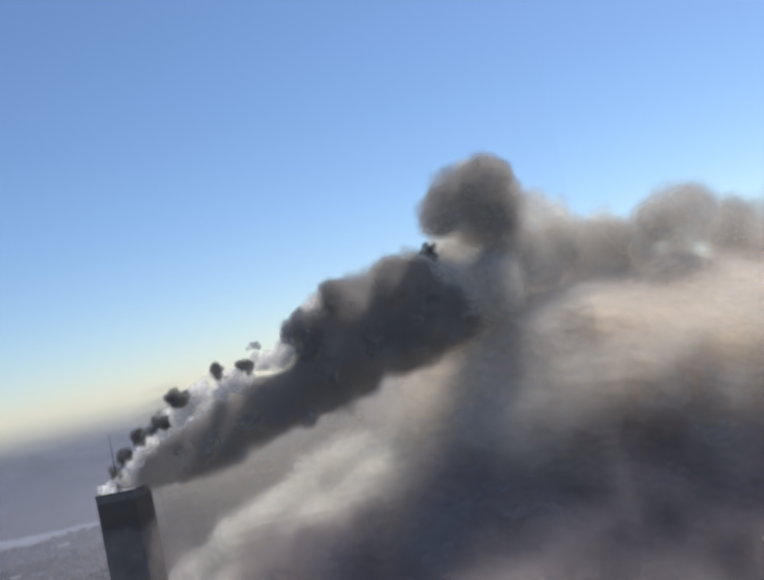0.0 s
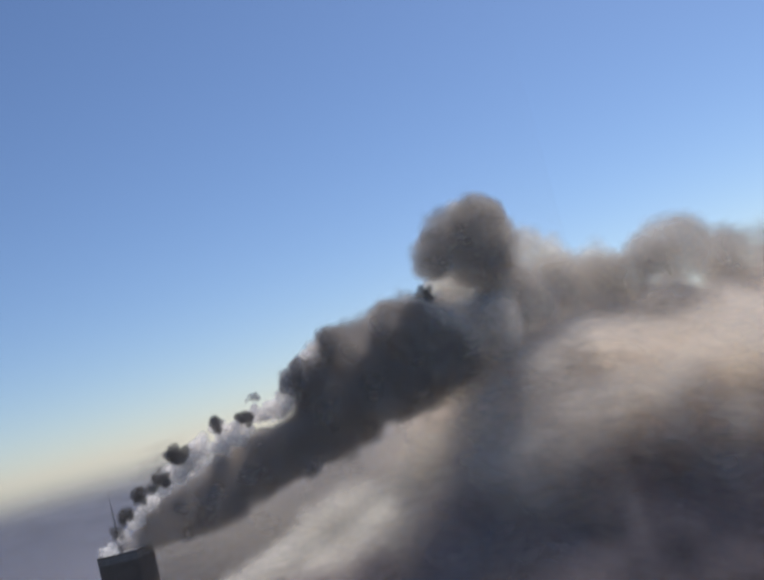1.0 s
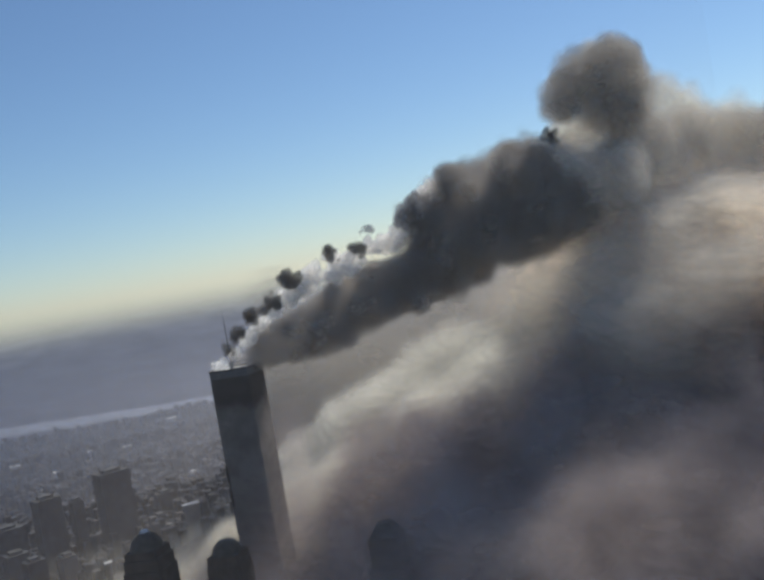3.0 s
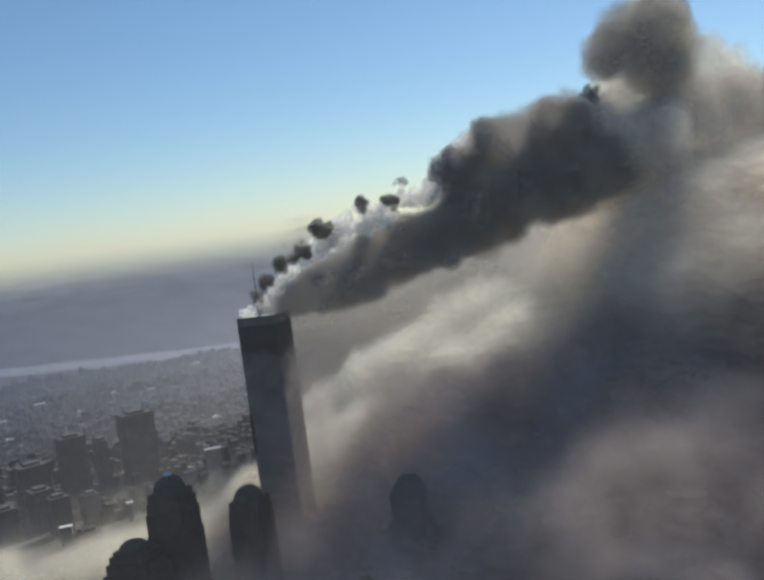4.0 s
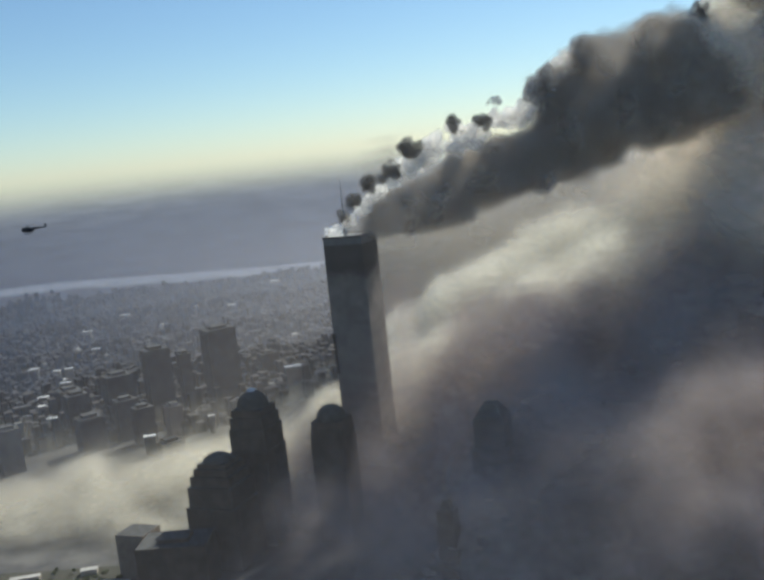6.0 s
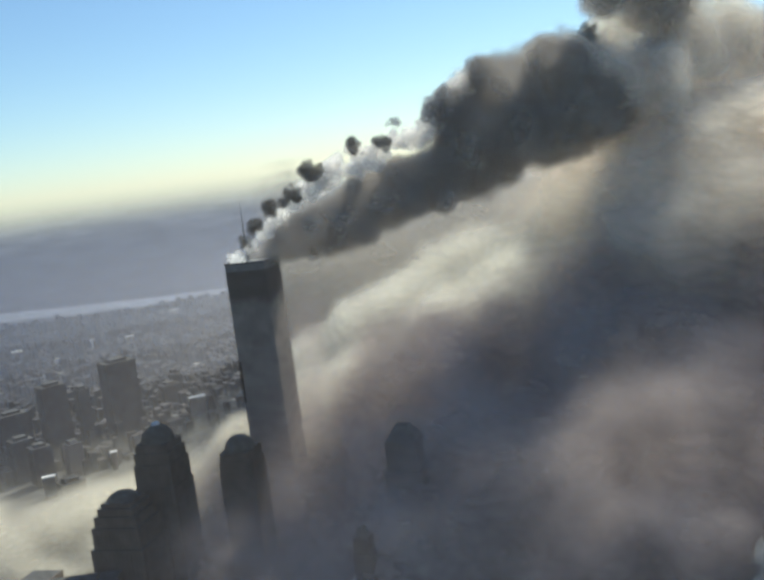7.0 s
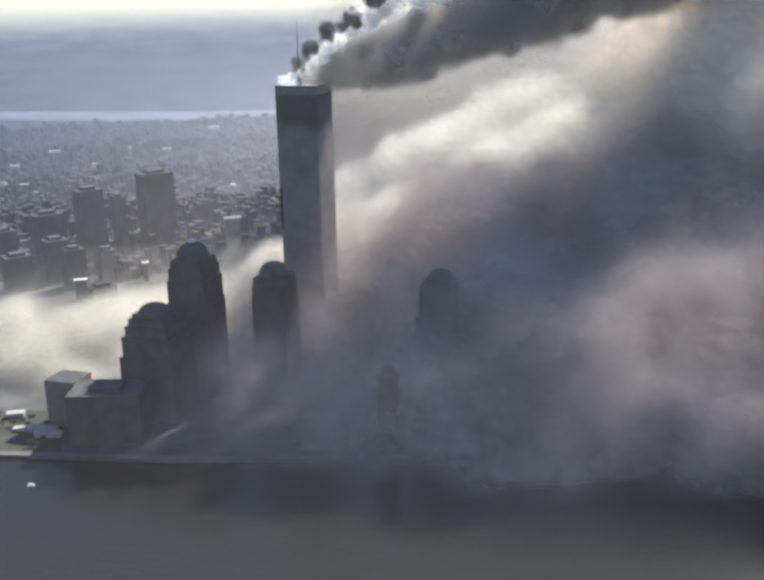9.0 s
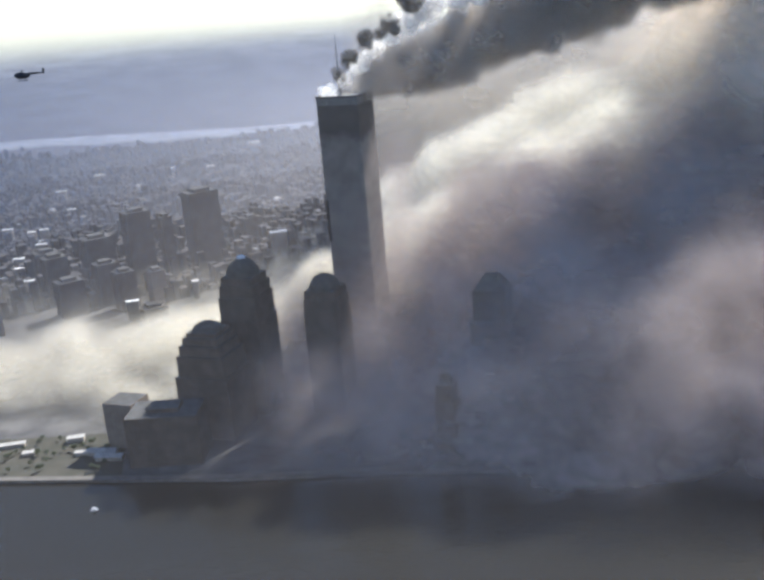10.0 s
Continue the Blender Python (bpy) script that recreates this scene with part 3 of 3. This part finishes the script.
def puff(label, puffs, cover, material, fine, seed, soft=0.5):
    """A small puff of smoke of its own."""
    p = np.array(puffs)
    lo, hi = (p[:, :3] - p[:, 3:] * 1.5).min(0), (p[:, :3] + p[:, 3:] * 1.5).max(0)
    layers("smoke_puff", label, "smoke", lambda x, y, z: cover * puff_field(puffs, x, y, z, soft, 0.5, fine * 6, seed),
           (lo[0], hi[0]), (lo[1], hi[1]), (lo[2], hi[2]), fine, fine * 1.5, 0.33, fine, material, seed, True)


L_SOOT = layer_material("soot", (0.09, 0.088, 0.09), (0.15, 0.148, 0.15), 14, 0.5, 8, 0.4)
L_PUFF = layer_material("grey_puff", (0.3, 0.3, 0.31), (0.42, 0.42, 0.43), 18, 0.5, 28, 0.4)
L_SUNLIT = layer_material("sunlit_white_smoke", (0.86, 0.83, 0.8), (0.94, 0.92, 0.89), 16, 0.6, 9, 0.3)
for x, z, wide, tall in ((-4, 449, 9, 10), (4, 458, 9, 10), (15, 472, 11, 11), (37, 489, 12, 12), (58, 497, 10, 8), (77, 509, 13, 12), (105, 537, 15, 14), (178, 561, 13, 25), (226, 566, 13, 12), (601, 703, 17, 18)):
    puff("small dark tuft of soot on the plume's upper edge", tuft(x, 0.2 * x - 8, z - 3, wide * 1.25, tall * 1.3, int(x) + 300), 0.18, L_SOOT, 2.6, int(x) % 97 + 60)
for x, z, wide, tall in ((244, 595, 14, 7), (316, 610, 24, 23), (394, 650, 20, 26)):
    puff("round grey smoke puff above the plume's upper edge", tuft(x, 0.2 * x - 26, z, wide * 1.3, tall * 1.3, int(x) + 300), 0.13, L_PUFF, 3.2, int(x) % 97 + 60)
for x, z, wide, tall in ((-22, 421, 15, 7), (2, 436, 12, 8), (24, 453, 15, 10), (50, 471, 16, 10), (76, 492, 14, 10), (103, 505, 18, 13), (135, 520, 18, 13), (150, 538, 17, 12), (187, 544, 24, 17),
                         (215, 548, 18, 12), (250, 567, 20, 12), (285, 573, 24, 16), (336, 594, 22, 17), (366, 622, 24, 22)):
    puff("small white puff standing in for the plume's sunlit top", tuft(x, 0.2 * x + 2, z, wide * 1.5, tall * 1.6, int(x) + 507, 12), 0.16, L_SUNLIT, 3.0, int(x) % 89 + 20, 0.7)
HEAP = [(505, -545, 66, 26), (484, -552, 44, 20), (494, -550, 22, 22), (528, -545, 100, 24), (560, -560, 62, 40), (610, -555, 90, 46), (650, -500, 80, 60), (720, -470, 100, 70)]
layers("smoke_cloud", "bright white heap of smoke over the water", "smoke", lambda x, y, z: 0.12 * puff_field(HEAP, x, y, z, 0.4, 0.3, 40, 47),
       (450, 810), (-640, -380), (1, 200), 5, 7, 0.33, 5, L_CREAM, 11, True)


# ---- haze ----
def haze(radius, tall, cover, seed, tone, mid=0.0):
    """A ring sheet standing in for thin haze round the burning block, thinning out upwards."""
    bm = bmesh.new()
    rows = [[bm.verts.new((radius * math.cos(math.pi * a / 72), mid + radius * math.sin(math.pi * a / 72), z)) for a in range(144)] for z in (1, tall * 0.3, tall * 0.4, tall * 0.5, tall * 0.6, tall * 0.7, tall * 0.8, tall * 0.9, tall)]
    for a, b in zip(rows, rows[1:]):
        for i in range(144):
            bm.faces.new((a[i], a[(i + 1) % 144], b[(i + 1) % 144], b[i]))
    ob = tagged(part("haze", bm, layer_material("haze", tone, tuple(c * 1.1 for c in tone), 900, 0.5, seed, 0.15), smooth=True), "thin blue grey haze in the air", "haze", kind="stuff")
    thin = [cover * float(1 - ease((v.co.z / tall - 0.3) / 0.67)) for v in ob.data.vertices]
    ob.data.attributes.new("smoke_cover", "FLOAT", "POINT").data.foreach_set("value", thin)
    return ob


# farther rings are tinted bluer, so the air's haze sits in their colour
haze(690, 1100, 0.035, 1, (0.68, 0.64, 0.62), -140)
haze(900, 420, 0.2, 5, (0.48, 0.455, 0.47), -400)
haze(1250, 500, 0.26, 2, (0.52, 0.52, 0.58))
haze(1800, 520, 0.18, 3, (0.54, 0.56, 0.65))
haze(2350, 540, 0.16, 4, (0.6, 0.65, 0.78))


# ---- far city ----
M_CITY, ct, cs, co_ = nodes_of("city_masonry")
cgeo = ct.nodes.new("ShaderNodeNewGeometry")
cramp = ct.nodes.new("ShaderNodeValToRGB")
for at, c in ((0.0, (0.022, 0.02, 0.023)), (0.35, (0.04, 0.034, 0.036)), (0.7, (0.055, 0.049, 0.051)), (0.975, (0.15, 0.145, 0.14)), (0.995, (0.5, 0.49, 0.47))):
    e = cramp.color_ramp.elements.new(at)
    e.color = (*c, 1)
cramp.color_ramp.elements.remove(cramp.color_ramp.elements[-1])
cramp.color_ramp.interpolation = "CONSTANT"
ct.links.new(cgeo.outputs["Random Per Island"], cramp.inputs[0])
ct.links.new(cramp.outputs[0], cs.inputs["Base Color"])
cs.inputs["Roughness"].default_value = 0.85


def city():
    rnd = random.Random(12)
    verts, faces = [], []

    def block(x, y, w, d, h, a):
        c, s = math.cos(a), math.sin(a)
        k = len(verts)
        for z in (3, h):
            for px, py in ((-w, -d), (w, -d), (w, d), (-w, d)):
                verts.append((x + (px * c - py * s) / 2, y + (px * s + py * c) / 2, z))
        for f in ((4, 5, 6, 7), (0, 1, 5, 4), (1, 2, 6, 5), (2, 3, 7, 6), (3, 0, 4, 7)):
            faces.append([k + i for i in f])

    turn = radians(31)
    c, s = math.cos(turn), math.sin(turn)
    for i in range(-46, 47):
        for j in range(-46, 47):
            # blocks of 62 by 80 m with streets between, each filled with houses
            bx, by = i * 62 * c - j * 80 * s - 700, i * 62 * s + j * 80 * c + 1500
            if not (300 < by < 2900 and -0.5 < bx / (by + 1500) < 0.12) or (by < 480 and bx > -700):
                continue
            tall = 1.0 + 1.2 * max(0.0, noise.noise(Vector((bx / 400, by / 400, 0)))) + 0.8 * max(0.0, 1 - by / 1500)
            for p in range(3):
                for q in range(3):
                    if rnd.random() < 0.1:
                        continue
                    px, py = (p - 1) * 17 + rnd.uniform(-2, 2), (q - 1) * 22 + rnd.uniform(-2, 2)
                    h = rnd.choice((11, 13, 15, 17, 19, 24, 34)) * tall * rnd.uniform(0.85, 1.2)
                    block(bx + px * c - py * s, by + px * s + py * c, rnd.uniform(10, 17), rnd.uniform(13, 22), h, turn)
    mesh = bpy.data.meshes.new("city_blocks")
    mesh.from_pydata(verts, [], faces)
    mesh.materials.append(M_CITY)
    return tagged(new("city_blocks", mesh), "dense low brick and stone city blocks far behind", "buildings", kind="stuff")


city()


def slope(heading, dip):
    """The place on the rising far land that lies at that heading and that many degrees under the horizon."""
    lo, hi = 4400.0, 4860.0
    for _ in range(40):
        r = (lo + hi) / 2
        if 551.6 - rise(r) > r * math.tan(radians(dip)):
            lo = r
        else:
            hi = r
    return Vector((r * math.sin(radians(heading)), -1500 + r * math.cos(radians(heading)), rise(r)))


def rise(r):
    return float(np.interp(r, (4400, 4480, 4560, 4650, 4750, 4860, 4920), (3, 20, 85, 205, 345, 478, 552)))


def far_glow_material(name, tones):
    """Far land through kilometres of bright air: haze painted in as glow, by height."""
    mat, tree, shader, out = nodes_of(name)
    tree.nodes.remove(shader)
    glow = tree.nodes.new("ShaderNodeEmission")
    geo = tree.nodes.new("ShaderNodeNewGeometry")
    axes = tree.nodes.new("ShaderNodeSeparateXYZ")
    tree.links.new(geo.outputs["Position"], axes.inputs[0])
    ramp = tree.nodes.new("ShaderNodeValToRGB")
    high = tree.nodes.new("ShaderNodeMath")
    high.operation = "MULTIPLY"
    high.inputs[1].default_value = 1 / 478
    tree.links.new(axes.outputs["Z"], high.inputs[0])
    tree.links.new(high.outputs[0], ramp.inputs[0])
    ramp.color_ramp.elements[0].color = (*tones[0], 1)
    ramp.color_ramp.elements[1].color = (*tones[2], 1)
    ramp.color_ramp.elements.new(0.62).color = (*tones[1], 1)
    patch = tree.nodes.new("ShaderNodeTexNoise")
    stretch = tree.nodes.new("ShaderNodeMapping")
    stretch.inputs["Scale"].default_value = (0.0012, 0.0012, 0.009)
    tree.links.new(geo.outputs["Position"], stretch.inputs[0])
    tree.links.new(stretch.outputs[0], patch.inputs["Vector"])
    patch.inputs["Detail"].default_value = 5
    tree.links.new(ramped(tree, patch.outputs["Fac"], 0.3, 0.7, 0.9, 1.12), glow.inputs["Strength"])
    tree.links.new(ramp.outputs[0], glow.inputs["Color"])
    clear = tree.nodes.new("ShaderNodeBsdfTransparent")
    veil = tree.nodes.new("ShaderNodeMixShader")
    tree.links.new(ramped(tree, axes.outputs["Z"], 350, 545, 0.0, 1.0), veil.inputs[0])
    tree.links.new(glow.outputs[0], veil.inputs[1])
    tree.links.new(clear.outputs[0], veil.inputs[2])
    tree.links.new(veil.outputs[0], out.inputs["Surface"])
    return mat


def backdrop():
    bm = bmesh.new()
    rows = []
    for r in (4395, 4440, 4480, 4520, 4560, 4605, 4650, 4700, 4750, 4805, 4860, 4920):
        rows.append([bm.verts.new((r * math.sin(radians(a)), -1500 + r * math.cos(radians(a)), rise(r) - (3 if r < 4400 else 0)))
                     for a in range(-60, 61, 2)])
    for a, b in zip(rows, rows[1:]):
        for i in range(len(a) - 1):
            bm.faces.new((a[i], a[i + 1], b[i + 1], b[i]))
    ob = tagged(part("backdrop", bm, far_glow_material("far_land", ((0.075, 0.079, 0.11), (0.1, 0.112, 0.155), (0.19, 0.21, 0.26))), smooth=True), "hazy far land on the horizon", "distance", kind="structure")
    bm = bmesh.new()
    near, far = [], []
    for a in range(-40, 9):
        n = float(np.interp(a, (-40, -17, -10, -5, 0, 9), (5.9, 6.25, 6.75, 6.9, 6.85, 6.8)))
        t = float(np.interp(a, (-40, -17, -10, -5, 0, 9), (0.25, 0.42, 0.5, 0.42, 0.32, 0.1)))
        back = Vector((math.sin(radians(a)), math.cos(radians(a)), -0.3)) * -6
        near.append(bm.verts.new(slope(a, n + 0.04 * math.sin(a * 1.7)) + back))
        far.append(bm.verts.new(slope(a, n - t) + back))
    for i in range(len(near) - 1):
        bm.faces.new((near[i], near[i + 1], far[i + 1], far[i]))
    # the river's pale glint is painted too, as a brighter glow than the land
    tagged(part("far_river", bm, far_glow_material("far_river", ((0.2, 0.215, 0.28), (0.22, 0.24, 0.31), (0.22, 0.24, 0.31)))), "pale far river, its hazy glow painted in", "water", kind="structure")


backdrop()
bm = bmesh.new()
edge = [bm.verts.new((4420 * math.sin(radians(a)), -1500 + 4420 * math.cos(radians(a)), 2.6)) for a in range(-60, 61, 2)]
inner = [bm.verts.new((v.co.x * 0.9, 500.0, 2.6)) for v in edge]
for i in range(len(edge) - 1):
    bm.faces.new((inner[i], inner[i + 1], edge[i + 1], edge[i]))
tagged(part("ground", bm, M_GROUND), "grey city ground stretching to the far river", "ground", kind="structure")


# ---- buildings of the middle distance ----
M_BROWN = solid_material("brown_cladding", (0.042, 0.035, 0.036), (0.066, 0.056, 0.056), 30, 0.75)
M_TAN = solid_material("tan_stone", (0.2, 0.175, 0.155), (0.28, 0.25, 0.22), 30, 0.8)
for x, y, w, d, z, mat, lab in (
        (-320, 660, 68, 46, 187, M_BROWN, "dark brown slab tower standing over the low city"),
        (-446, 575, 52, 40, 172, M_BROWN, "dark office tower beside a taller slab"),
        (-393, 610, 24, 24, 148, M_BROWN, "thin dark tower between two broad ones"),
        (-540, 600, 60, 45, 120, M_BROWN, "broad dark apartment slab in the city"),
        (-610, 520, 46, 40, 105, M_BROWN, "dark apartment slab in the city"),
        (-500, 480, 44, 38, 92, M_BROWN, "squat dark office building"),
        (-560, 420, 50, 40, 78, M_BROWN, "squat brown office building near the dust"),
        (-455, 430, 38, 34, 84, M_BROWN, "brown office building near the dust"),
        (-398, 455, 30, 30, 74, M_TAN, "pale stone tower with a rounded top"),
        (-391, 350, 46, 36, 30, M_TAN, "low stone building in the dust"),
        (-690, 330, 40, 36, 95, M_TAN, "tall pale stone apartment house"),
        (-660, 640, 50, 40, 90, M_BROWN, "dark housing slab in the city"),
        (-240, 900, 46, 30, 70, M_BROWN, "brown housing slab behind the dust")):
    stepped("office_building", lab, x, y, [(w, d, 3, z - 6), (w * 0.55, d * 0.6, z - 6, z)], material=mat, turn=31, group="buildings of the middle distance", category="office building")
for x, y, w, d, z in ((-840, 1980, 34, 14, 40), (-783, 1368, 34, 10, 40), (-590, 1291, 16, 12, 42), (-824, 1093, 18, 12, 40), (-906, 1156, 26, 12, 40), (-797, 1110, 22, 10, 40),
                      (-769, 794, 24, 10, 40), (-740, 700, 22, 12, 40), (-686, 578, 22, 10, 40), (-157, 600, 34, 16, 90), (-322, 448, 12, 8, 40), (-426, 340, 22, 10, 42),
                      (-720, 860, 20, 9, 40), (-755, 930, 24, 9, 40), (-760, 640, 30, 12, 36), (-452, 1944, 30, 10, 40), (-335, 2482, 40, 16, 40), (-900, 1700, 30, 12, 40)):
    bm = bmesh.new()
    box(bm, -w / 2, w / 2, -d / 2, d / 2, 3, z - 2)
    ob = new("low_building")
    tagged(ob, "low building with a bright white roof catching the sun", "building", "bright roofs")
    part("body", bm, M_TAN, ob)
    bm = bmesh.new()
    box(bm, -w / 2 - 1, w / 2 + 1, -d / 2 - 1, d / 2 + 1, z - 2, z)
    part("roof", bm, M_ROOF, ob)
    ob.matrix_world = pose(x, y, 0, 0, 0, 8)


# ---- a helicopter in the air over the river ----
def helicopter():
    ob = new("helicopter")
    tagged(ob, "small dark helicopter in the air over the river", "helicopter")
    bm = bmesh.new()
    bmesh.ops.create_uvsphere(bm, u_segments=20, v_segments=12, radius=1)
    for v in bm.verts:
        v.co.x, v.co.y, v.co.z = v.co.x * 2.6 - 0.25 * v.co.z, v.co.y * 0.95, v.co.z * (1.1 - 0.15 * v.co.x)
    part("fuselage", bm, M_HULL, ob, smooth=True)
    bm = bmesh.new()
    bmesh.ops.create_cone(bm, cap_ends=True, segments=10, radius1=0.5, radius2=0.18, depth=5.0, matrix=Matrix.Translation((4.4, 0, 0.45)) @ Matrix.Rotation(radians(90), 4, "Y"))
    part("tail_boom", bm, M_HULL, ob)
    bm = bmesh.new()
    box(bm, 6.5, 7.2, -0.06, 0.06, 0.1, 1.9)
    part("tail_fin", bm, M_HULL, ob)
    bm = bmesh.new()
    bmesh.ops.create_cone(bm, cap_ends=True, segments=10, radius1=0.28, radius2=0.18, depth=0.9, matrix=Matrix.Translation((0, 0, 1.45)))
    part("rotor_mast", bm, M_HULL, ob)
    for a in (12, 102, 192, 282):
        bm = bmesh.new()
        box(bm, 0.2, 5.2, -0.14, 0.14, 1.86, 1.92)
        blade = part("rotor_blade", bm, M_HULL, ob)
        blade.matrix_local = pose(0, 0, 0, 0, 0, a)
    for side in (-1, 1):
        bm = bmesh.new()
        box(bm, -1.9, 1.7, side * 1.05 - 0.06, side * 1.05 + 0.06, -1.75, -1.63)
        for x in (-1.1, 0.9):
            box(bm, x - 0.05, x + 0.05, side * 0.95 - 0.05, side * 0.95 + 0.05, -1.63, -0.6)
        part("skid", bm, M_HULL, ob)
    ob.matrix_world = pose(-123, -1095, 530.3, 0, 0, 8)


M_HULL = solid_material("dark_hull_paint", (0.02, 0.022, 0.03), (0.035, 0.036, 0.045), 2, 0.5)
helicopter()
